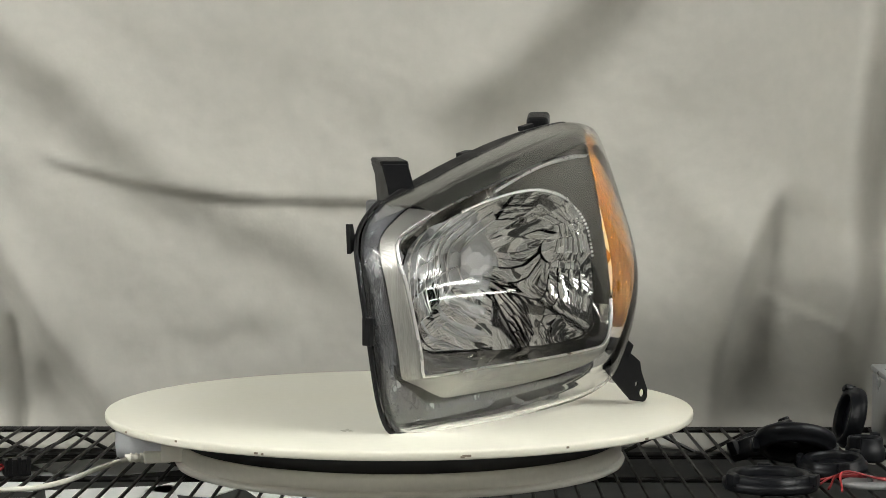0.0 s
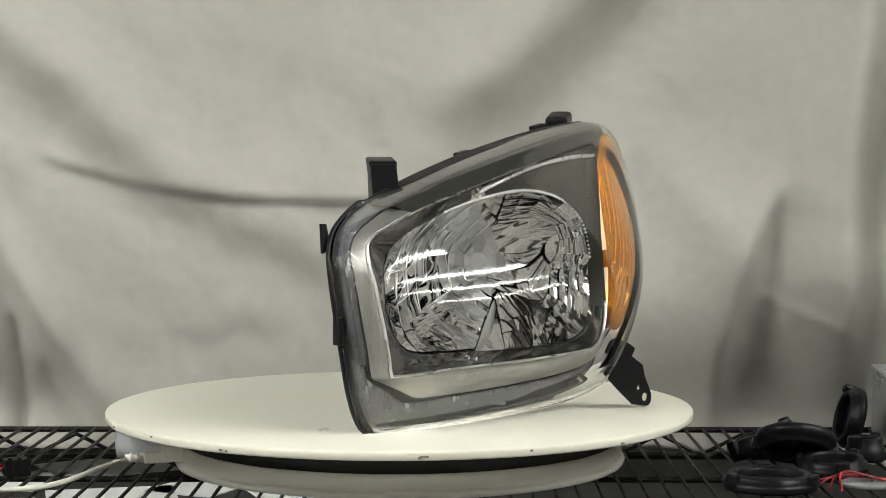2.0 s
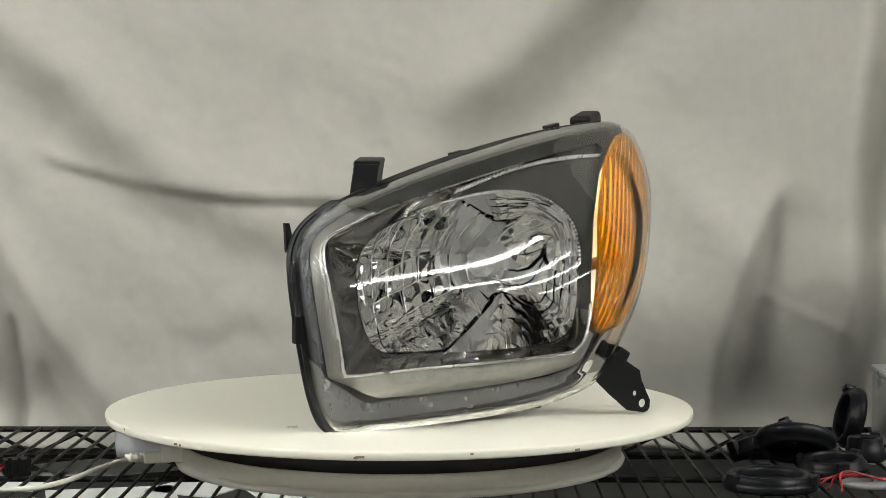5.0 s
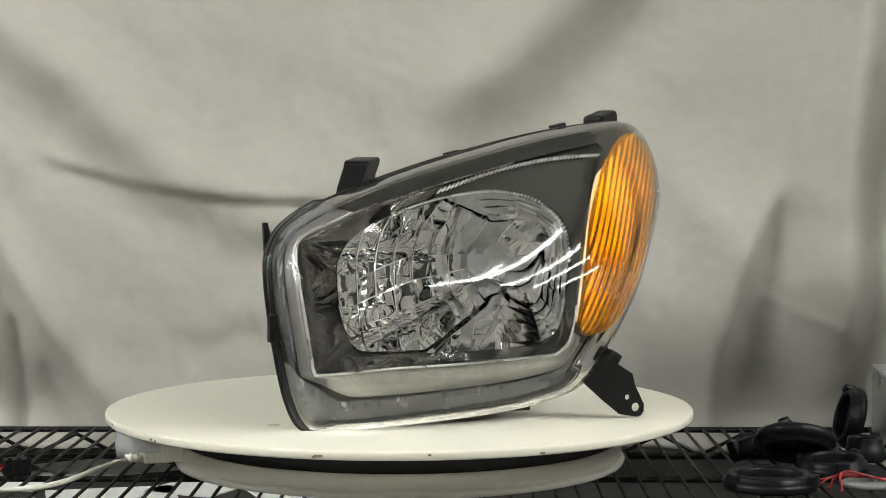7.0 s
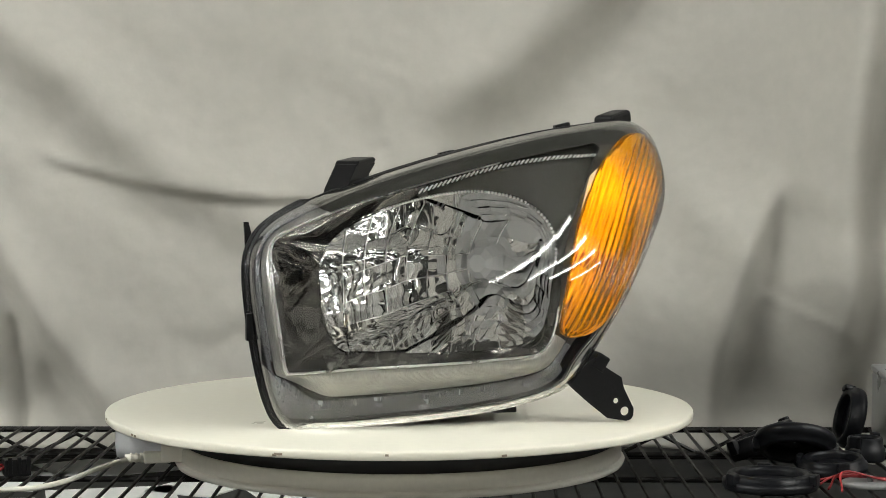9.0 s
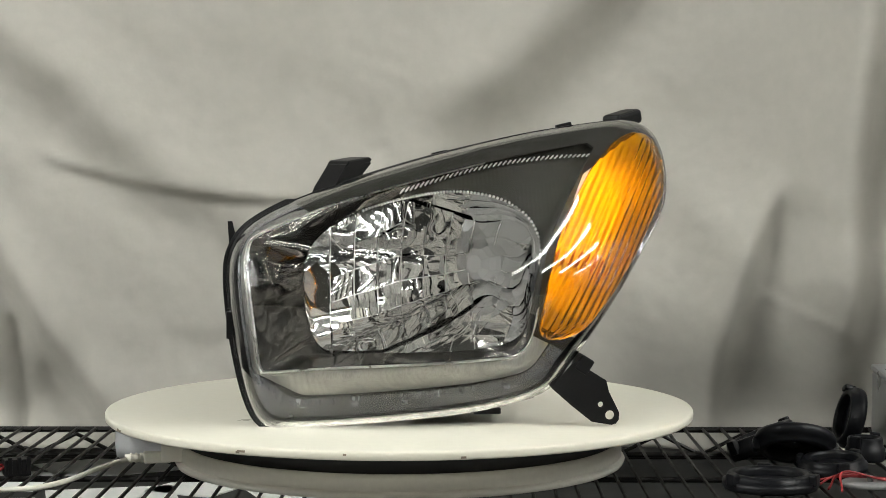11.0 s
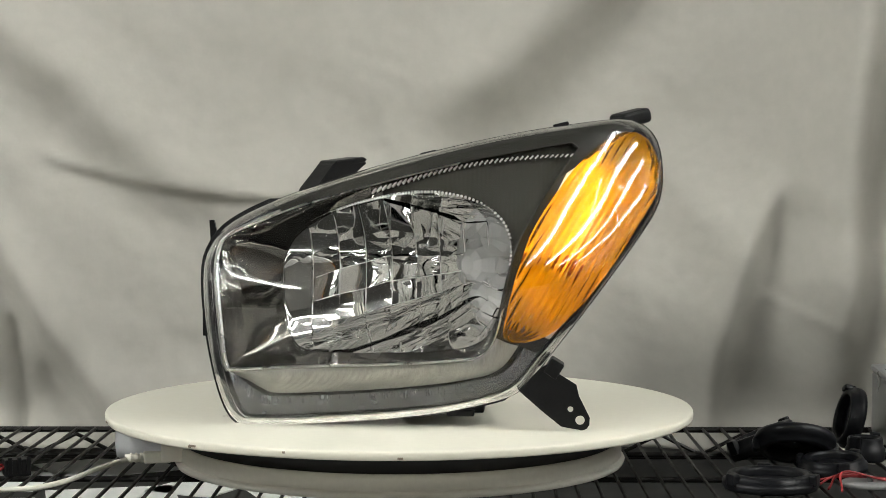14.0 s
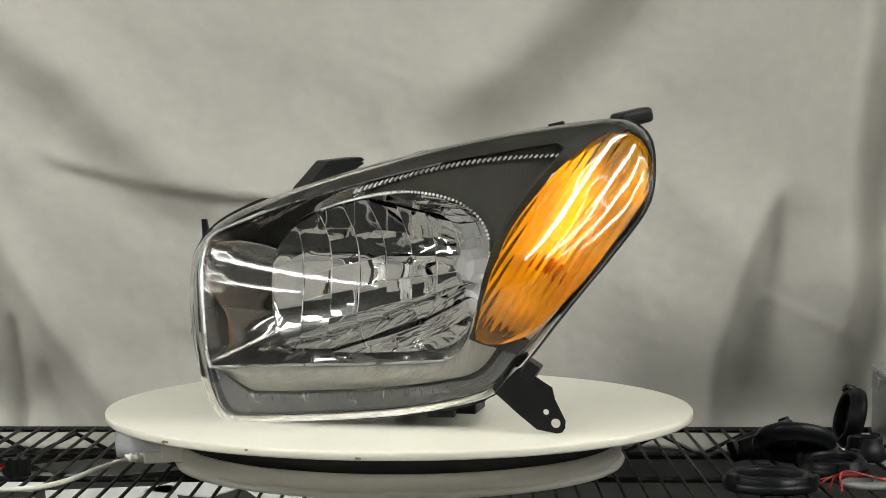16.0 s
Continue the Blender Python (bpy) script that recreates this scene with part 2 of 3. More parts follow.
def sheet():
    nx, nz = 320, 170
    xs, zs = np.linspace(-1.1, 0.76, nx), np.linspace(-0.125, 0.95, nz)
    X, Z = np.meshgrid(xs, zs)
    turn = np.clip(X - 0.29, 0, 0.33)
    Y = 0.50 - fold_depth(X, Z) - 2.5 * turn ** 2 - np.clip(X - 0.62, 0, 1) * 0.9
    for i in range(nz):
        for j in range(nx):
            x, z = xs[j], zs[i]
            Y[i, j] += 0.028 * noise.noise((x * 2.2 + 5, z * 1.6, 0.3)) + 0.015 * noise.noise((x * 6 + z * 2, z * 4.0, 2.3)) \
                + 0.0045 * noise.noise((x * 17 + z * 9, z * 15 - x * 5, 7.3)) + 0.0012 * noise.noise((x * 50 + z * 30, z * 44 - x * 22, 3.1))
    verts = np.stack([X, Y, Z], -1).reshape(-1, 3)
    idx = np.arange(nx * nz).reshape(nz, nx)
    faces = np.stack([idx[:-1, :-1], idx[:-1, 1:], idx[1:, 1:], idx[1:, :-1]], -1).reshape(-1, 4)
    me = bpy.data.meshes.new("sheet")
    me.from_pydata(verts.tolist(), [], faces.tolist())
    me.polygons.foreach_set("use_smooth", [True] * len(me.polygons))
    me.materials.append(M_CLOTH)
    ob = new("backdrop_sheet", me)
    sol = ob.modifiers.new("thickness", "SOLIDIFY")
    sol.thickness, sol.offset = 0.0012, 1
    tagged(ob, "creased off-white cotton sheet hung behind the turntable", "sheet")
    rail = thing("curtain_rail", "thin steel rail that carries the sheet", "rail")
    part("bar", rod([(-1.2, 0.515, 0.955), (1.3, 0.515, 0.955)], 0.012, 10), M_GREYPL, rail)
    for x in (-1.15, 0.0, 1.25):
        part("hanger", rod([(x, 0.515, 0.96), (x, 0.515, 1.75)], 0.004, 6), M_GREYPL, rail)


sheet()

# ---- the wire shelf ----
SHELF = -0.0560


def wire_shelf():
    s = thing("wire_shelf", "black coated wire shelf under the turntable", "shelf", pose(0, 0.013, 0, 0, 0, -1.7))
    back, front, x0, x1 = 0.207, -0.27, -0.62, 0.66
    for z, nm in ((SHELF - 0.003, "top_rail"), (SHELF - 0.034, "lower_rail")):
        for y in (back, front):
            part(nm, rod([(x0, y, z), (x1, y, z)], 0.0034, 8), M_WIRE, s)
    for y in (0.06, -0.09):
        part("cross_bar", rod([(x0, y, SHELF - 0.008), (x1, y, SHELF - 0.008)], 0.003, 8), M_WIRE, s)
    for y in (back, front):
        pts = []
        x = x0
        k = 0
        while x < x1:
            pts.append((x, y, SHELF - (0.008 if k % 2 else 0.032)))
            x += 0.048
            k += 1
        part("truss_wire", rod(pts, 0.0026, 6), M_WIRE, s)
    x = x0 + 0.008
    while x < x1:
        part("deck_wire", rod([(x, back - 0.002, SHELF - 0.002), (x, front, SHELF - 0.002)], 0.0019, 6), M_WIRE, s)
        x += 0.0212
    for px in (x0, x1):
        for py in (back, front):
            part("post", rod([(px, py, -1.05), (px, py, 0.2)], 0.0125, 12), M_WIRE, s)


wire_shelf()


def lower_shelf():
    s = thing("lower_shelf", "dull grey board shelf below the wire shelf", "shelf")
    for k in range(4):
        part("board", box((-0.9, -0.26 + 0.315 * k, -0.188), (0.95, 0.052 + 0.315 * k, -0.17), 0.002), M_BOARD, s)
    for x, y, w, d, a in ((-0.36, 0.40, 0.16, 0.12, 12), (-0.55, 0.52, 0.2, 0.14, -8), (-0.40, 0.62, 0.16, 0.14, 30), (-0.5, 0.34, 0.1, 0.10, 4), (-0.26, 0.46, 0.10, 0.1, -25), (-0.14, 0.42, 0.09, 0.12, 20)):
        p = thing("paper_sheet", "loose white paper sheet on the lower shelf", "paper", pose(x, y, -0.170, 0, 0, a), "papers")
        part("sheet", box((-w / 2, -d / 2, 0), (w / 2, d / 2, 0.0015)), M_PAPER, p)


lower_shelf()

# ---- the turntable ----
R_DISC, T_DISC = 0.300, 0.0085
turntable = thing("turntable", "round cream-white motorised display turntable on the wire shelf", "turntable")
platter = new("platter")
platter.parent = turntable


def build_turntable():
    prof = [(0.02, 0.0), (0.15, 0.0), (R_DISC - 0.0026, 0.0), (R_DISC - 0.0009, -0.0005), (R_DISC - 0.0001, -0.0016), (R_DISC, -0.003),
            (R_DISC - 0.0002, -T_DISC + 0.0015), (R_DISC - 0.0015, -T_DISC), (0.1, -T_DISC)]
    part("disc", lathe(prof, 160), M_PLATTER, platter, "cream-white round disc with small scuffs on its edge", True)
    rng = random.Random(4)
    for a, w in ((-115.2, 0.004), (-114.0, 0.0025), (-78.8, 0.008), (-79.5, 0.004), (-40, 0.005), (-150, 0.004), (-133, 0.003), (-60, 0.003)):
        q = Matrix.Rotation(radians(a), 4, "Z") @ Matrix.Translation((R_DISC - 0.0003, 0, -0.0045 + rng.uniform(-0.002, 0.002)))
        part("scuff", box((-0.0004, -w / 2, -0.001), (0.0006, w / 2, 0.001), 0.0003, q), M_SCUFF, platter, "small brown scuff")
    # Solid ring filling the space under the disc, its shade put into the colour.
    part("gap_shade_ring", lathe([(0.05, -T_DISC - 0.0005), (0.222, -T_DISC - 0.0005), (0.222, -0.034), (0.05, -0.034)], 96), M_GAP_SHADE, turntable, "near-black ring standing for the shade under the disc", True)
    part("base", lathe([(0.05, -0.0335), (0.223, -0.0335), (0.226, -0.0345), (0.2275, -0.0375), (0.2275, -0.0478), (0.226, -0.0486), (0.226, -0.0494),
                        (0.230, -0.0500), (0.231, -0.0515), (0.229, SHELF), (0.05, SHELF)], 128), M_BASE, turntable, "cream-white round base with a groove", True)
    part("socket", box((-0.238, -0.068, -0.0475), (-0.205, -0.030, -0.030), 0.002), M_BASE, turntable)


build_turntable()

# ---- the headlamp ----
lamp = thing("headlamp", "new black car headlamp with clear lens and amber turn signal", "headlamp")
SC = (-0.1887, -0.0812, -0.3803, 1.4156, 0.9364, 2.5516, 2.3602, -1.8281, -4.778)


def face_y(x, z):
    """Depth of the inner face behind the clear lens."""
    u, v = (x - 0.187) * 0.854 - (z - 0.150) * 0.52, (x - 0.187) * 0.52 + (z - 0.150) * 0.854
    swell = -0.008 * math.exp(-(u / 0.034) ** 2 - (v / 0.06) ** 2)
    return swell + SC[0] + SC[1] * x + SC[2] * z + SC[3] * x * x + SC[4] * x * z + SC[5] * z * z + SC[6] * x ** 3 + SC[7] * x * x * z + SC[8] * x * z * z


BOW = {(0, 1): 0.00801, (0, 2): 0.00961, (0, 3): -0.00288, (0, 4): -0.00384, (1, 0): -0.01022, (1, 1): -0.0001, (1, 2): 0.00818, (1, 3): 0.00189,
       (2, 0): -0.01191, (2, 1): -0.00918, (2, 2): 0.00205, (3, 0): 0.00769, (3, 1): -0.00552, (4, 0): 0.00663}


def lens_y(x, z):
    """Depth of the clear lens, a smooth bow before the inner face."""
    u, v = (x - 0.03) / 0.15, (z - 0.15) / 0.1
    fade = min(1.0, max(0.0, (0.21 - x) / 0.08))
    return face_y(x, z) - 0.010 + fade * fade * (3 - 2 * fade) * min(0.0055, sum(k * u ** i * v ** j for (i, j), k in BOW.items()))


EDGE = ((-0.145, -0.142, 0.004), (-0.160, -0.142, 0.032), (-0.1716, -0.142, 0.0885), (-0.1764, -0.135, 0.145), (-0.170, -0.124, 0.173),
        (-0.150, -0.112, 0.195), (-0.101, -0.095, 0.218), (-0.005, -0.078, 0.249), (0.108, -0.058, 0.2764), (0.2, -0.041, 0.291),
        (0.236, -0.036, 0.292), (0.257, -0.042, 0.276), (0.2634, -0.060, 0.245), (0.259, -0.076, 0.21), (0.236, -0.102, 0.1735),
        (0.187, -0.144, 0.11), (0.147, -0.141, 0.058), (0.128, -0.153, 0.037), (0.100, -0.161, 0.026), (0.0375, -0.158, 0.0143),
        (-0.059, -0.15, 0.005), (-0.122, -0.144, 0.0015))
BEZEL = ((-0.146, 0.057), (-0.151, 0.08), (-0.158, 0.138), (-0.158, 0.164), (-0.150, 0.180), (-0.120, 0.194), (-0.08, 0.2095), (-0.005, 0.231),
         (0.081, 0.252), (0.170, 0.268), (0.184, 0.269), (0.178, 0.260), (0.149, 0.217), (0.128, 0.180), (0.118, 0.15), (0.110, 0.108), (0.102, 0.084),
         (0.089, 0.072), (0.068, 0.0686), (-0.005, 0.065), (-0.08, 0.0616), (-0.132, 0.0575))
BOWL = ((-0.085, -0.125, 0.070), (-0.100, -0.115, 0.092), (-0.104, -0.110, 0.1224), (-0.1025, -0.108, 0.158), (-0.085, -0.115, 0.184), (-0.048, -0.130, 0.205),
        (-0.005, -0.140, 0.217), (0.038, -0.146, 0.2225), (0.075, -0.146, 0.2175), (0.0995, -0.146, 0.206), (0.1145, -0.149, 0.188), (0.1185, -0.154, 0.164),
        (0.112, -0.163, 0.133), (0.104, -0.170, 0.1015), (0.091, -0.175, 0.084), (0.065, -0.178, 0.0765), (0.016, -0.178, 0.0735), (-0.047, -0.160, 0.0715))
AMBER = ((0.1146, 0.0868), (0.1115, 0.0947), (0.116, 0.118), (0.1246, 0.149), (0.1405, 0.1907), (0.163, 0.225), (0.1844, 0.2519), (0.2094, 0.2724),
         (0.2282, 0.2798), (0.2436, 0.277), (0.2542, 0.2658), (0.260, 0.246), (0.2575, 0.222), (0.2505, 0.2075), (0.231, 0.178), (0.208, 0.146),
         (0.183, 0.116), (0.160, 0.094), (0.1385, 0.085), (0.1238, 0.0839))
MID = (0.01, 0.14)
CAR = Matrix.Rotation(radians(-45), 4, "Z")   # car axes (x across, -y ahead) into the lamp's own axes
BEAM = Vector((-0.7071, -0.7071, 0))
ACROSS = Vector((0.7071, -0.7071, 0))


def polar(pts, n=180, c=MID):
    """A closed curve read at n even angles round c."""
    pts = loop_path(pts, 8)
    ang = np.unwrap([math.atan2(q.z - c[1], q.x - c[0]) for q in pts])
    if ang[-1] < ang[0]:
        pts, ang = pts[::-1], np.unwrap([math.atan2(q.z - c[1], q.x - c[0]) for q in pts[::-1]])
    ang = np.maximum.accumulate(ang)
    arr = np.array([tuple(q) for q in pts])
    A = np.concatenate([ang - 2 * np.pi, ang, ang + 2 * np.pi])
    B = np.concatenate([arr, arr, arr])
    th = np.arange(n) * 2 * np.pi / n
    return [Vector([float(np.interp(t, A, B[:, k])) for k in range(3)]) for t in th]


def scaled(ring, s, dy=0.0, c=MID):
    return [Vector((c[0] + (q.x - c[0]) * s, q.y + dy, c[1] + (q.z - c[1]) * s)) for q in ring]


def grown(ring, d, dy):
    """A ring drawn out by d metres, more on the inner side of the lamp and less along its top and outer side."""
    out = []
    for q in ring:
        w = Vector((q.x - MID[0], 0, q.z - MID[1]))
        k = d * (1.25 if q.x < -0.11 else 0.9 if q.z < 0.03 else 0.45 if q.z < 0.06 else 0.25)
        out.append(q + w.normalized() * k + Vector((0, dy, 0)))
    return out


EDGE_R = polar(EDGE)
EDGE_L = [q + Vector((0, -0.016 * max(0.0, min(1.0, (i * 2 - 40) / 25, (150 - i * 2) / 25)), 0)) for i, q in enumerate(EDGE_R)]
BEZEL_R = polar([(x, face_y(x, z), z) for x, z in BEZEL])
BOWL_R = polar(BOWL)


def lens_ring(s, inset=0.0):
    """One ring of the lens, at s of its outline; the shoulder is wide on the inner side and tight elsewhere."""
    out = []
    for i, q in enumerate(EDGE_L):
        a = abs((i * 2 - 182 + 180) % 360 - 180)
        start = 0.935 - 0.085 * max(0.0, 1 - max(0.0, a - 22) / 22)
        t = max(0.0, (s - start) / (1 - start))
        g = 1 - math.sqrt(max(0.0, 1 - t ** 2.6))
        x, z = MID[0] + (q.x - MID[0]) * s, MID[1] + (q.z - MID[1]) * s
        d = math.hypot(x - MID[0], z - MID[1])
        k = 1 - inset / d if d > inset * 2 and s > 0.8 else 1
        y = min(lens_y(x, z), q.y) if s > 0.8 else lens_y(x, z)
        y = y + (q.y - y) * g
        out.append(Vector((MID[0] + (x - MID[0]) * k, y + inset * (1 - g), MID[1] + (z - MID[1]) * k)))
    return out


def headlamp_shell():
    S = [0.02, 0.15, 0.3, 0.42, 0.54, 0.64, 0.72, 0.78, 0.82, 0.86, 0.89, 0.92, 0.935, 0.95, 0.963, 0.975, 0.985, 0.992, 0.997, 0.9993, 1.0]
    outer = [lens_ring(s) for s in S]
    flange = [scaled(EDGE_L, 1.0, 0.003), grown(EDGE_L, 0.002, 0.003), grown(EDGE_L, 0.002, 0.0055), scaled(EDGE_L, 0.985, 0.0055)]
    inner = [lens_ring(s, 0.0026) for s in S[::-1]]
    ob = part("lens", rings_mesh(outer + flange + inner, cap_first=True, cap_last=True), M_LENS, lamp, "clear glossy plastic front lens", True)
    ob.visible_shadow = False
    # black housing behind
    def slid(k, d):
        """The edge ring drawn back by d, its inner side slid towards the car's rear."""
        return [q + Vector((d * (0.95 if q.x < -0.1 else 0.95 - 0.75 * min(1, (q.x + 0.1) / 0.25)), 0, 0)) for q in scaled(EDGE_R, k, d)]
    rings = [scaled(EDGE_L, 0.975, 0.0058), grown(EDGE_R, 0.0038, 0.0058), grown(EDGE_R, 0.0042, 0.0064), grown(EDGE_R, 0.0042, 0.0088), slid(1.0, 0.0105), slid(0.985, 0.022)]
    rings += [slid(k, d) for k, d in ((0.95, 0.045), (0.90, 0.07), (0.82, 0.095), (0.70, 0.115), (0.5, 0.125))]
    part("housing", rings_mesh(rings, cap_last=True), M_BLACK, lamp, "black plastic rear housing", False)


def sector(ring_list, a0, a1, material, name, label="", smooth=True):
    n = len(ring_list[0])
    i0, i1 = round(a0 / 360 * n), round(a1 / 360 * n)
    bm = bmesh.new()
    vs = [[bm.verts.new(r[i % n]) for i in range(i0, i1 + 1)] for r in ring_list]
    for a, b in zip(vs, vs[1:]):
        for i in range(i1 - i0):
            bm.faces.new((a[i], a[i + 1], b[i + 1], b[i]))
    return part(name, bm, material, lamp, label, smooth)


def mixed(r1, r2, f, dy=0.0):
    return [a.lerp(b, f) + Vector((0, dy, 0)) for a, b in zip(r1, r2)]


def headlamp_bezel():
    outer = scaled(EDGE_R, 0.955, 0.010)
    frame_ring = scaled(BEZEL_R, 1.012, 0.003)
    rings = [outer, mixed(outer, frame_ring, 0.5, -0.004), frame_ring, scaled(BEZEL_R, 1.0, 0.0)]
    crown = [Vector((q.x, min(face_y(q.x, q.z) + 0.005, e.y), q.z)) for q, e in zip(scaled(EDGE_R, 0.962), EDGE_R)]
    sector([scaled(EDGE_R, 0.962, 0.010), crown, mixed(crown, frame_ring, 0.5), frame_ring, scaled(BEZEL_R, 1.0, 0.0)], 33, 150, M_SATIN, "upper_surround", "dark grey satin surround")
    sector([outer, mixed(outer, frame_ring, 0.2, -0.005), mixed(outer, frame_ring, 0.30, -0.001), mixed(outer, frame_ring, 0.38, -0.006), mixed(outer, frame_ring, 0.49, 0.0)],
           150, 204, M_FLANGE, "side_flange", "clear plastic lens side wall with streaks")
    # clear flange, dark gap and silver strip under the frame
    sector([outer, mixed(outer, frame_ring, 0.06, -0.006), mixed(outer, frame_ring, 0.20, -0.003), mixed(outer, frame_ring, 0.24, -0.007), mixed(outer, frame_ring, 0.37, 0.0)],
           204, 332, M_FLANGE, "lower_flange", "clear grey plastic lens flange")
    sector([mixed(outer, frame_ring, 0.36, 0.001), mixed(outer, frame_ring, 0.40, 0.006), mixed(outer, frame_ring, 0.50, 0.002)], 204, 332, M_SATIN, "lower_gap", "dark grey shadow gap")
    strip = [mixed(outer, frame_ring, f, -0.004 - 0.007 * math.sin(math.pi * (f - 0.47) / 0.53)) for f in (0.47, 0.49, 0.54, 0.62, 0.72, 0.82, 0.92, 1.0)]
    sector(strip + [scaled(BEZEL_R, 1.0, 0.0)], 150, 332, M_STRIP, "lower_strip", "satin silver strip")
    sector(rings, 332, 338, M_SATIN, "corner_surround", "dark grey corner surround")
    sector([outer, mixed(outer, frame_ring, 0.25, 0.030), mixed(outer, frame_ring, 0.5, 0.042), mixed(outer, frame_ring, 0.8, 0.030), frame_ring], 338, 393, M_SIGNAL, "signal_reflector", "chromed reflector behind the turn signal")
    # Added dark strip that hides the bright reflector left of the amber lens.
    sector([scaled(BEZEL_R, 1.0, -0.001), mixed(outer, frame_ring, 0.96, 0.0), mixed(outer, frame_ring, 0.88, 0.005)], 330, 396, M_SATIN, "signal_surround", "dark strip added over the reflector beside the turn signal")
    rec = [scaled(BEZEL_R, 1.0, 0.0), scaled(BEZEL_R, 0.988, 0.004), mixed(BEZEL_R, BOWL_R, 0.35, 0.004), mixed(BEZEL_R, BOWL_R, 0.75, 0.002), BOWL_R]
    sector(rec, 100, 342, M_DCHROME, "recess_wall", "dark chromed recess wall")
    sector(rec, -18, 100, M_GROOVE, "recess_panel", "dark grey grooved panel")
    def line(k):
        return [[q + Vector(o) * k for q in BEZEL_R] for o in ((0, -0.0034, 0), (0.0013, -0.0018, 0.0013), (0, 0.001, 0), (-0.0013, -0.0018, -0.0013), (0, -0.0034, 0))]
    sector(line(1.0), 62, 346, M_TRIM, "frame_trim", "thin bright chrome line")
    sector(line(0.6), 346, 422, M_SATIN, "panel_edge", "dark edge of the grooved panel")
    bm = bmesh.new()
    for i, q in enumerate(BOWL_R):
        if 4 <= i <= 66:
            bmesh.ops.create_icosphere(bm, subdivisions=1, radius=0.0016, matrix=Matrix.Translation(q + Vector((0, -0.0014, 0))))
    part("dotted_rim", bm, M_TRIM, lamp, "beaded chrome rim")
    bm = bmesh.new()
    for i in range(40):
        f = i / 39
        x = -0.012 + 0.187 * f
        z = 0.2235 + 0.034 * f + 0.008 * math.sin(math.pi * f)
        tooth = Matrix.Translation((x, face_y(x, z) + 0.0025, z)) @ pose(0, 0, 0, 0, 48, 0)
        box((-0.0006, -0.002, -0.0030 + 0.0010 * f), (0.0006, 0.002, 0.0030 - 0.0010 * f), 0, tooth, bm)
    part("toothed_line", bm, M_TRIM, lamp, "row of tiny chrome teeth")


def headlamp_reflector():
    V = Vector((0.089, -0.022, 0.148))
    phi, rho, dep = [], [], []
    for q in BOWL_R:
        w = q - V
        a, b = w.dot(ACROSS), w.z
        phi.append(math.atan2(b, a))
        rho.append(math.hypot(a, b))
        dep.append(w.dot(BEAM))
    o = np.argsort(phi)
    P, R, D = np.array(phi)[o], np.array(rho)[o], np.array(dep)[o]
    P = np.concatenate([P - 2 * np.pi, P, P + 2 * np.pi])
    R, D = np.tile(R, 3), np.tile(D, 3)

    def bowl(r, f):
        """The bowl's surface: r from the bulb's axis to the rim, f round the axis."""
        rr, dd = np.interp(f, P, R), np.interp(f, P, D)
        along, lift = r * rr * np.cos(f), r * rr * np.sin(f)
        deep = dd * r ** 2
        return (V.x + ACROSS.x * along + BEAM.x * deep, V.y + ACROSS.y * along + BEAM.y * deep, V.z + lift)

    def reach(f):
        """How far the flutes go; beyond them stand the fins of the outer wall."""
        return np.minimum(1.0, 0.92 * np.interp(f, P, R) / (2 * np.interp(f, P, D) * np.maximum(np.cos(f), 0.05)))
    fs = np.linspace(-np.pi, np.pi, 361)
    ox, oy, oz = bowl(reach(fs), fs)
    rs, ff = np.meshgrid(np.linspace(0.02, 1, 60), fs)
    keep = rs <= reach(ff) + 0.02
    sr, sf = rs[keep], ff[keep]
    sx, sy, sz = bowl(sr, sf)
    x0, x1 = ox.min() + 0.0006, ox.max() - 0.0006

    def span(x):
        zs = [oz[k] + (oz[k + 1] - oz[k]) * (x - ox[k]) / (ox[k + 1] - ox[k]) for k in range(360) if (ox[k] - x) * (ox[k + 1] - x) < 0]
        return min(zs), max(zs)

    def surf(a, b):
        """a from side to side, b from floor to roof, both from -1 to 1."""
        x = x0 + (x1 - x0) * (a + 1) / 2
        lo, hi = span(x)
        z = lo + (hi - lo) * (b + 1) / 2
        k = int(np.argmin((sx - x) ** 2 + (sz - z) ** 2))
        r, f, h = sr[k], sf[k], 1e-4
        for _ in range(5):
            p, pr, pf = (np.array(bowl(*rf)) for rf in ((r, f), (r + h, f), (r, f + h)))
            m = np.array([[pr[0] - p[0], pf[0] - p[0]], [pr[2] - p[2], pf[2] - p[2]]]) / h
            det = np.linalg.det(m)
            if abs(det) < 1e-6:
                break
            step = np.linalg.solve(m, [x - p[0], z - p[2]])
            step *= min(1.0, 0.06 / max(abs(step[0]), abs(step[1]) * 0.3, 1e-9))
            r, f = min(1.02, max(0.01, r + step[0])), f + step[1]
        return Vector([float(c) for c in bowl(r, f)])
    rng = random.Random(7)
    aim = Vector((0.03, -0.06, 0.15))
    bm = bmesh.new()

    def pillow(corner, side, up, flute, swell, t1, t2, off, sub=5):
        """One facet: a bowed and slightly tilted patch of the bowl."""
        grid = []
        for u in range(sub + 1):
            for v in range(sub + 1):
                fu, fv = u / sub * 2 - 1, v / sub * 2 - 1
                q = corner(side[0] + (side[1] - side[0]) * u / sub, up[0] + (up[1] - up[0]) * v / sub)
                q = q + (aim - q).normalized() * (flute * (1 - fu * fu) + swell * (1 - fv * fv) + t1 * fu + t2 * fv + off)
                grid.append(bm.verts.new(q))
        for u in range(sub):
            for v in range(sub):
                k = u * (sub + 1) + v
                bm.faces.new((grid[k], grid[k + 1], grid[k + sub + 2], grid[k + sub + 1]))
    cols = 9
    cut = [-0.985, -0.62, -0.26, 0.12, 0.52, 0.985]
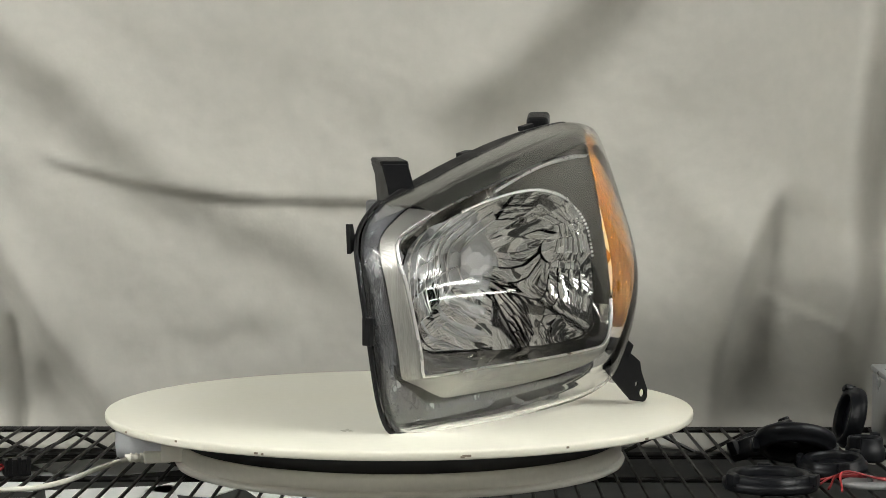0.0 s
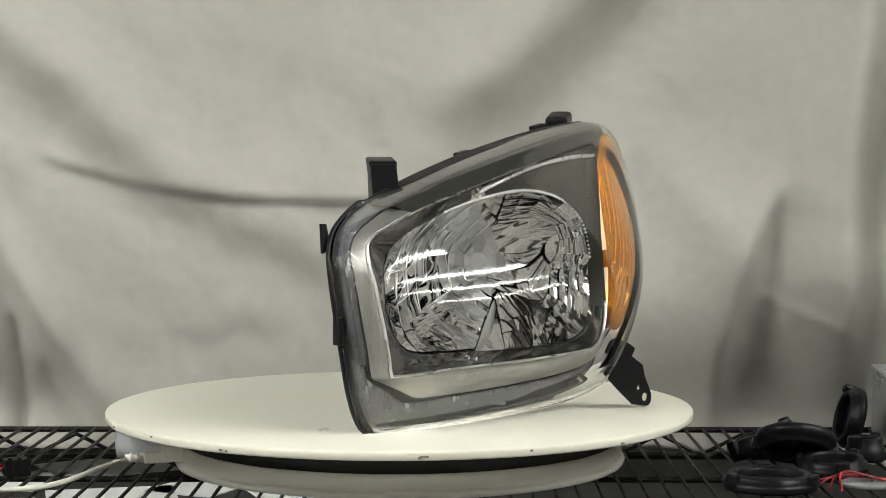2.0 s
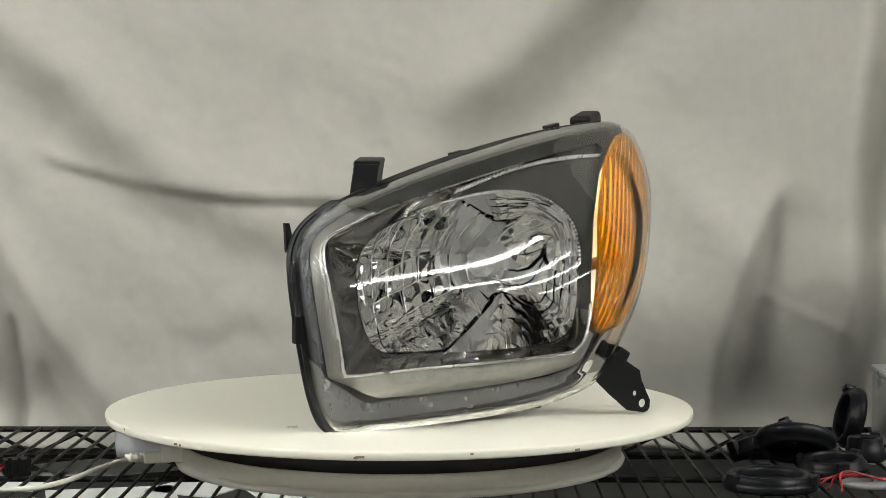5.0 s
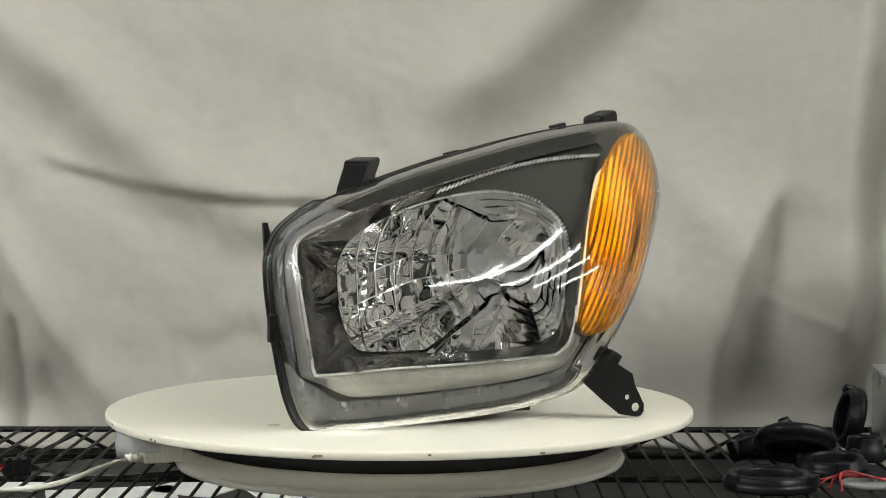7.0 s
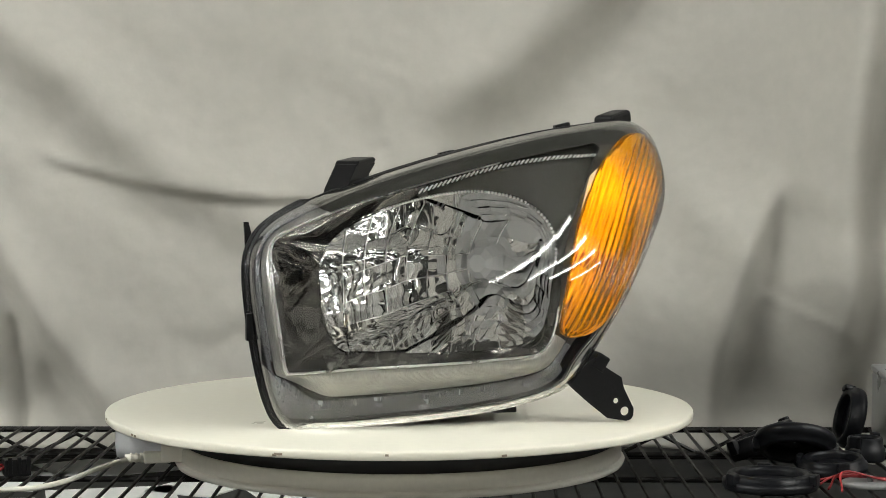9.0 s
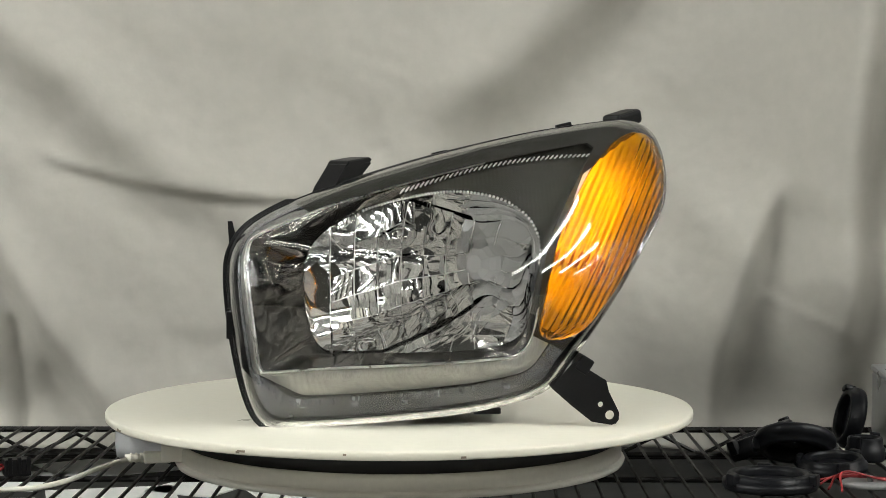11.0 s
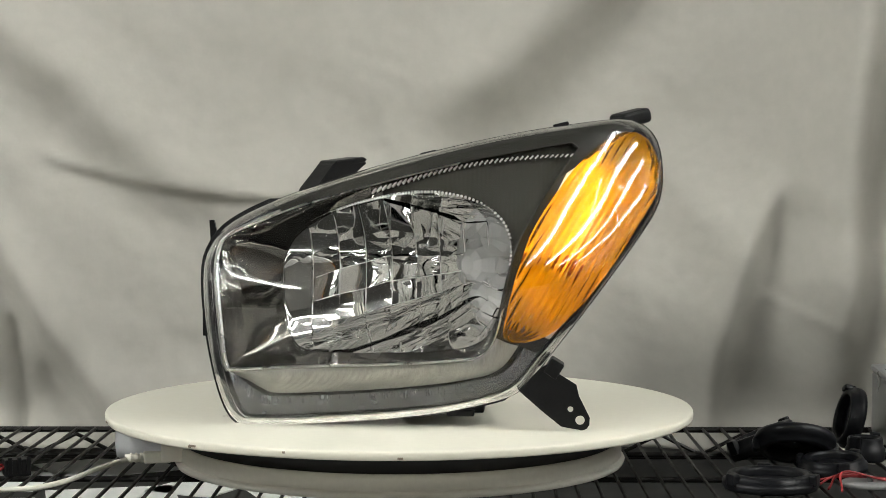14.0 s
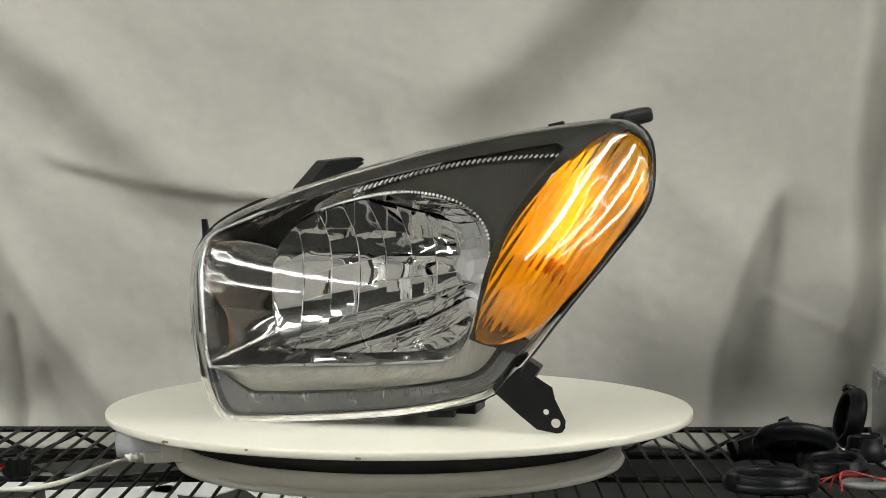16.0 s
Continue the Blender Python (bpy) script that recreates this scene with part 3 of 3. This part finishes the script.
    edge = [-0.995 + 1.98 * i / cols for i in range(cols + 1)]
    for i in range(cols):
        for j in range(5):
            calm = 0.25 if i == 0 else 1.0
            flute, swell = (0.0008, 0.0005) if j else (0.0010, 0.0013)
            pillow(surf, edge[i:i + 2], cut[j:j + 2], flute * calm, swell * calm, calm * (0.0007 * (-1) ** (i + j) + rng.uniform(-0.0009, 0.0009)),
                   calm * rng.uniform(-0.0016, 0.0016), rng.uniform(0, 0.0010))
    fins = 13
    for k in range(fins):
        f0, f1 = -1.1 + 2.2 * k / fins, -1.1 + 2.2 * (k + 1) / fins
        if reach((f0 + f1) / 2) > 0.96:
            continue
        for v0, v1 in ((-0.06, 0.22), (0.22, 0.48), (0.48, 0.74), (0.74, 1.0)):
            pillow(lambda u, v: Vector([float(c) for c in bowl(float(reach(u)) + (1 - float(reach(u))) * v, u)]), (f0, f1), (v0, v1),
                   0.0006, 0.0005, rng.uniform(-0.0007, 0.0007), rng.uniform(-0.0007, 0.0007), rng.uniform(0.0002, 0.0008))
    back = []
    for r in [0.02 + 0.98 * k / 20 for k in range(21)]:
        ring = [Vector([float(c) for c in bowl(r, 2 * math.pi * k / 72 - math.pi)]) for k in range(72)]
        back.append([q - (aim - q).normalized() * 0.003 for q in ring])
    rings_mesh(back, bm, cap_first=True)
    part("reflector", bm, M_CHROME, lamp, "faceted chrome reflector bowl", True)
    bm = bmesh.new()
    lift = lambda q: q + (aim - q).normalized() * 0.0014
    for i in range(1, cols):
        rod([lift(surf(edge[i], -0.6 + 1.55 * k / 24)) for k in range(25)], 0.00042, 5, bm)
    for j in range(1, 4):
        rod([lift(surf(-0.75 + 1.6 * k / 24, cut[j])) for k in range(25)], 0.00035, 5, bm)
    part("reflector_ridges", bm, M_TRIM, lamp, "thin bright ridges between facets", True)
    to = lambda pt: Matrix.Translation(pt) @ BEAM.to_track_quat("Z", "Y").to_matrix().to_4x4() @ pose(0, 0, 0, 0, 0, 22.5)
    cap = part("bulb_shield", lathe([(0.0185, -0.024), (0.0205, -0.012), (0.0195, -0.004), (0.0165, 0.003), (0.0095, 0.008)], 8, to((0.077, -0.034, 0.147))), M_SHIELD, lamp, "faceted octagonal bulb shield")
    part("bulb_neck", lathe([(0.013, -0.06), (0.013, -0.022), (0.009, -0.0215)], 20, to((0.077, -0.034, 0.147))), M_BLACK, lamp, "dark bulb socket", True)


def headlamp_amber():
    ring = loop_path([(x, 0, z) for x, z in AMBER], 5)
    c = Vector((0.18, 0, 0.185))
    ax = Vector((0.52, 0, 0.854))
    ac = Vector((0.854, 0, -0.52))
    pq = [((q - c).dot(ax), (q - c).dot(ac)) for q in ring]
    lo, hi = min(a for a, b in pq), max(a for a, b in pq)
    n, m = 44, 72
    front, back = [], []
    for i in range(n + 1):
        p = lo + (hi - lo) * (0.004 + 0.992 * i / n)
        qs = []
        for (a, b), (a2, b2) in zip(pq, pq[1:] + pq[:1]):
            if (a - p) * (a2 - p) < 0:
                qs.append(b + (b2 - b) * (p - a) / (a2 - a))
        q0, q1 = (min(qs), max(qs)) if len(qs) > 1 else (-0.001, 0.001)
        for j in range(m + 1):
            q = q0 + (q1 - q0) * j / m
            w = c + ax * p + ac * q
            e = min(1.0, 8 * min(j / m, 1 - j / m, 0.5), 12 * min(i / n, 1 - i / n) + 0.1)
            y = lens_y(w.x, w.z) + 0.0085 + 0.001 * (j / m) ** 3
            front.append(Vector((w.x, y + 0.004 - 0.005 * e ** 0.5 - 0.0024 * abs(math.sin(math.pi * (q + 0.1) / 0.0068)), w.z)))
            back.append(Vector((w.x, y + 0.0068, w.z)))
    bm = bmesh.new()
    F, B = [bm.verts.new(v) for v in front], [bm.verts.new(v) for v in back]
    for i in range(n):
        for j in range(m):
            k = i * (m + 1) + j
            bm.faces.new((F[k], F[k + 1], F[k + m + 2], F[k + m + 1]))
            bm.faces.new((B[k], B[k + m + 1], B[k + m + 2], B[k + 1]))
    edge = [j for j in range(m + 1)] + [i * (m + 1) + m for i in range(1, n + 1)] + [n * (m + 1) + j for j in range(m - 1, -1, -1)] + [i * (m + 1) for i in range(n - 1, 0, -1)]
    for a, b in zip(edge, edge[1:] + edge[:1]):
        bm.faces.new((F[b], F[a], B[a], B[b]))
    sm = Matrix.Translation((0.172, -0.125, 0.150)) @ pose(0, 0, 0, 78, 0, 20)
    part("signal_bulb", lathe([(0.005, -0.03), (0.007, -0.012), (0.0095, 0.0), (0.008, 0.007), (0.003, 0.010)], 16, sm), M_BULB, lamp, "dark amber signal bulb", True)
    ob = part("turn_signal_lens", bm, M_AMBER, lamp, "ribbed amber turn signal lens", True)
    ob.visible_shadow = False


def headlamp_brackets():
    # arm with a hooked top, built on the car's axes
    def arm(x0, x1, prof, name, label=""):
        bm = bmesh.new()
        a = [bm.verts.new(CAR @ Vector((x0 - 0.22 * (y + 0.125), y, z))) for y, z in prof]
        b = [bm.verts.new(CAR @ Vector((x1 - 0.22 * (y + 0.125), y, z))) for y, z in prof]
        n = len(a)
        bm.faces.new(a)
        bm.faces.new(b[::-1])
        for i in range(n):
            bm.faces.new((a[i], b[i], b[(i + 1) % n], a[(i + 1) % n]))
        bmesh.ops.bevel(bm, geom=bm.edges[:], offset=0.0012, segments=1, affect="EDGES")
        return part(name, bm, M_BLACK, lamp, label)
    arm(-0.0105, 0.0155, ((-0.142, 0.198), (-0.118, 0.226), (-0.092, 0.249), (-0.048, 0.2535), (-0.040, 0.249), (-0.060, 0.240), (-0.075, 0.20)), "upper_bracket", "black plastic mounting arm")
    arm(-0.0112, 0.0162, ((-0.094, 0.2465), (-0.088, 0.252), (-0.046, 0.2555), (-0.040, 0.253), (-0.046, 0.2495), (-0.086, 0.2465)), "bracket_pad")
    q = Matrix.Translation((0.2405, 0.02, 0.2965)) @ pose(0, 0, 0, 0, -12, 38)
    part("corner_bracket", box((-0.026, -0.0125, -0.008), (0.0135, 0.0125, 0.0075), 0.006, q, seg=4), M_BLACK, lamp, "black rounded mounting lug")
    tab = ((0.126, 0.038), (0.147, 0.060), (0.156, 0.064), (0.162, 0.055), (0.180, 0.0436), (0.1825, 0.033), (0.1925, 0.0130), (0.1922, 0.0060), (0.1895, 0.0022), (0.1850, 0.0010), (0.166, 0.0043), (0.147, 0.0195))
    part("foot_bracket", plate(tab, 0.0022, Matrix.Translation((0, -0.172, 0)), ((0.1835, 0.0105, 0.0044), (0.1745, 0.0208, 0.0027))), M_BLACK, lamp, "black plate with two round holes")
    part("bracket_rib", box((-0.007, -0.013, -0.008), (0.007, 0.013, 0.008), 0.002, Matrix.Translation((0.159, -0.160, 0.0585)) @ pose(0, 0, 0, 0, 32, 0)), M_BLACK, lamp)
    part("adjuster_foot", box((0.007, -0.055, 0.0), (0.089, 0.0, 0.035), 0.002), M_BLACK, lamp)
    for x, y, z, sx, sz, name in ((-0.1755, -0.135, 0.097, 0.003, 0.013, "clip"), (0.034, -0.060, 0.2585, 0.008, 0.0028, "clip"), (0.165, -0.028, 0.2870, 0.008, 0.0028, "clip"),
                                  (-0.099, -0.135, 0.003, 0.013, 0.003, "clip"), (0.07, -0.14, 0.012, 0.013, 0.003, "clip")):
        part(name, box((-sx, -0.004, -sz), (sx, 0.006, sz), 0.0012, Matrix.Translation((x, y, z)) @ pose(0, 0, 0, 0, -13 if z > 0.2 else 0, 0)), M_BLACK, lamp)
    part("adjuster_box", box((-0.034, -0.06, 0.184), (-0.006, 0.0, 0.212), 0.003, CAR), M_GREYPL, lamp, "grey adjuster box")
    part("adjuster_box", box((-0.040, -0.05, 0.172), (-0.02, -0.01, 0.19), 0.006, CAR, seg=3), M_GREYPL, lamp, "grey adjuster box")
    part("label_patch", box((-0.0415, -0.178, 0.105), (-0.0395, -0.166, 0.134), 0.0004, CAR @ pose(0, 0, 0, 0, 8, 0)), M_PAPER, lamp, "white paper sticker")
    for k, i in enumerate((112, 118, 124, 131, 136, 141, 144)):
        q = EDGE_R[i]
        part("lens_tick", box((-0.0005, -0.006, 0.0), (0.0005, 0.002, 0.004 + 0.0015 * (k % 2)), 0.0002, Matrix.Translation(q)), M_BOSS, lamp, "clear raised rib on the lens edge")
    for x, z in ((-0.060, 0.025), (0.082, 0.040), (-0.02, 0.0225)):
        part("lens_boss", box((x - 0.003, face_y(x, z) + 0.010, z - 0.0016), (x + 0.003, face_y(x, z) + 0.022, z + 0.0016), 0.0006), M_BOSS, lamp, "small clear lens boss")
    hook = plate(((-0.175, 0.167), (-0.158, 0.178), (-0.163, 0.184), (-0.169, 0.1815), (-0.172, 0.1945), (-0.1765, 0.1945)), 0.005, Matrix.Translation((0, -0.111, 0)))
    part("hook", hook, M_BLACK, lamp, "small black hook")


headlamp_shell()
headlamp_bezel()
headlamp_reflector()
headlamp_amber()
headlamp_brackets()


# ---- loose things on the shelf ----
def rubber_cap(x, y, z, r, h, rx, ry, rz, tabs=2):
    t = thing("rubber_cap", "black rubber headlamp dust cap lying on the wire shelf", "dust cap", pose(x, y, z, rx, ry, rz), "dust caps")
    part("ring", lathe([(r * 0.72, 0.0), (r * 0.97, 0.0), (r, 0.003), (r, h * 0.55), (r * 0.93, h * 0.6), (r * 0.90, h - 0.002), (r * 0.86, h), (r * 0.74, h), (r * 0.70, h - 0.003), (r * 0.70, 0.003)], 40, closed=True), M_RUBBER, t, smooth=True)
    part("web", lathe([(r * 0.06, h * 0.30), (r * 0.72, h * 0.30), (r * 0.72, h * 0.42), (r * 0.06, h * 0.42)], 32, closed=True), M_RUBBER, t, smooth=True)
    for k in range(tabs):
        a = 360 / tabs * k + 25
        part("lug", box((r * 0.88, -0.006, h * 0.35), (r * 1.06, 0.006, h * 1.12), 0.002, pose(0, 0, 0, 0, 0, a)), M_RUBBER, t)


def shelf_things():
    rubber_cap(0.386, 0.035, -0.0530, 0.041, 0.020, -12, -20, 10)
    rubber_cap(0.403, -0.034, -0.0285, 0.041, 0.018, 156, 16, 18)
    rubber_cap(0.430, -0.085, -0.0555, 0.034, 0.014, 4, -4, 10, 3)
    rubber_cap(0.349, -0.175, -0.0560, 0.045, 0.015, 0, 0, 62, 3)
    rubber_cap(0.486, 0.05, -0.024, 0.033, 0.016, 0, -76, 2, 1)
    rubber_cap(0.478, -0.02, -0.0560, 0.020, 0.024, 0, 0, 20, 2)
    plug = thing("connector_plug", "black plastic connector plug with red wires on the shelf", "plug", pose(-0.376, -0.09, SHELF, 0, 0, 20) @ Matrix.Scale(0.8, 4))
    part("shell", box((-0.016, -0.012, 0.0), (0.016, 0.012, 0.021), 0.002), M_BLACK, plug)
    for i in range(3):
        part("rib", box((-0.012 + 0.011 * i, -0.0135, 0.003), (-0.007 + 0.011 * i, -0.011, 0.024), 0.001), M_BLACK, plug)
    for k in range(2):
        part("wire", rod(smooth_path([(-0.014, 0.004 - 0.008 * k, 0.012), (-0.03, 0.006 - 0.012 * k, 0.014 - 0.008 * k), (-0.06, 0.0, 0.012 - 0.006 * k), (-0.1, 0.01, 0.004)]), 0.002, 8), M_RED, plug, "thin red wire", True)
    cable = thing("power_cable", "white power cable plugged into the turntable base", "cable")
    part("cord", rod(smooth_path([(-0.60, -0.20, -0.0525), (-0.45, -0.2, -0.0525), (-0.371, -0.19, -0.0520), (-0.34, -0.185, -0.0515), (-0.315, -0.15, -0.0505), (-0.293, -0.095, -0.048), (-0.272, -0.066, -0.0445)]), 0.0026, 10), M_CABLE, cable, smooth=True)
    plugm = Matrix.Translation((-0.27, -0.064, -0.0440)) @ pose(0, 0, 0, 0, 0, 14)
    part("strain_relief", rod([plugm @ Vector((-0.004, 0, 0)), plugm @ Vector((0.014, 0, 0))], 0.0042, 10), M_CABLE, cable, smooth=True)
    for i in range(3):
        part("ridge", rod([plugm @ Vector((0.001 + 0.005 * i, 0, 0)), plugm @ Vector((0.003 + 0.005 * i, 0, 0))], 0.0052, 10), M_CABLE, cable)
    part("plug", box((0.014, -0.0075, -0.0055), (0.042, 0.0075, 0.0055), 0.0025, plugm), M_CABLE, cable)
    film = thing("plastic_scrap", "crumpled translucent plastic scrap under the disc", "plastic scrap", pose(-0.262, 0.02, SHELF))
    bm = bmesh.new()
    pts = [(0.034 * math.cos(a) * (1 + 0.12 * math.sin(3 * a)), 0.022 * math.sin(a), 0) for a in (2 * math.pi * k / 24 for k in range(24))]
    rings_mesh([[Vector((x * s, y * s, z + 0.001 * math.sin(7 * x * 60))) for x, y, _ in pts] for z, s in ((0, 0.95), (0.012, 1.0), (0.028, 0.98), (0.040, 0.9))], bm, True, True)
    part("film", bm, M_FROST, film, smooth=True)
    case = thing("storage_box", "clear grey plastic storage box at the end of the shelf", "box", pose(0.578, 0.075, SHELF, 0, 0, -6))
    part("tub", box((-0.055, -0.10, 0.0), (0.09, 0.09, 0.070), 0.004), M_BOX, case)
    part("lid", box((-0.056, -0.102, 0.070), (0.094, 0.094, 0.077), 0.003), M_BOX, case)
    disc = thing("grey_disc", "flat grey plastic disc with a raised hub", "disc", pose(0.446, -0.166, SHELF))
    part("plate", lathe([(0.004, 0.0), (0.026, 0.0), (0.027, 0.001), (0.027, 0.003), (0.026, 0.004), (0.004, 0.004)], 40), M_GREYPL, disc, smooth=True)
    part("hub", lathe([(0.001, 0.003), (0.003, 0.003), (0.003, 0.010), (0.001, 0.010)], 16), M_GREYPL, disc, smooth=True)
    for i in range(4):
        w = thing("red_wire", "thin red insulated wire on the shelf", "wire", None, "red wires")
        part("strand", rod(smooth_path([(0.38 + 0.01 * i, -0.17 - 0.012 * i, SHELF + 0.002), (0.42, -0.150 - 0.008 * i, SHELF + 0.006 + 0.003 * i), (0.47, -0.15 - 0.006 * i, SHELF + 0.004), (0.53, -0.15, SHELF + 0.003)]), 0.0011, 8), M_RED, w, smooth=True)


shelf_things()


# ---- what turns ----
def motions():
    rows = [(t, 0.0627555 * t - 0.0000302 * t * t) for t in range(17)]
    walk(platter, [(float(t), pose(0, 0, 0, 0, 0, -math.degrees(a))) for t, a in rows])
    walk(lamp, [(float(t), pose(0, 0, 0, 0, 0, 45 - math.degrees(a))) for t, a in rows])


motions()
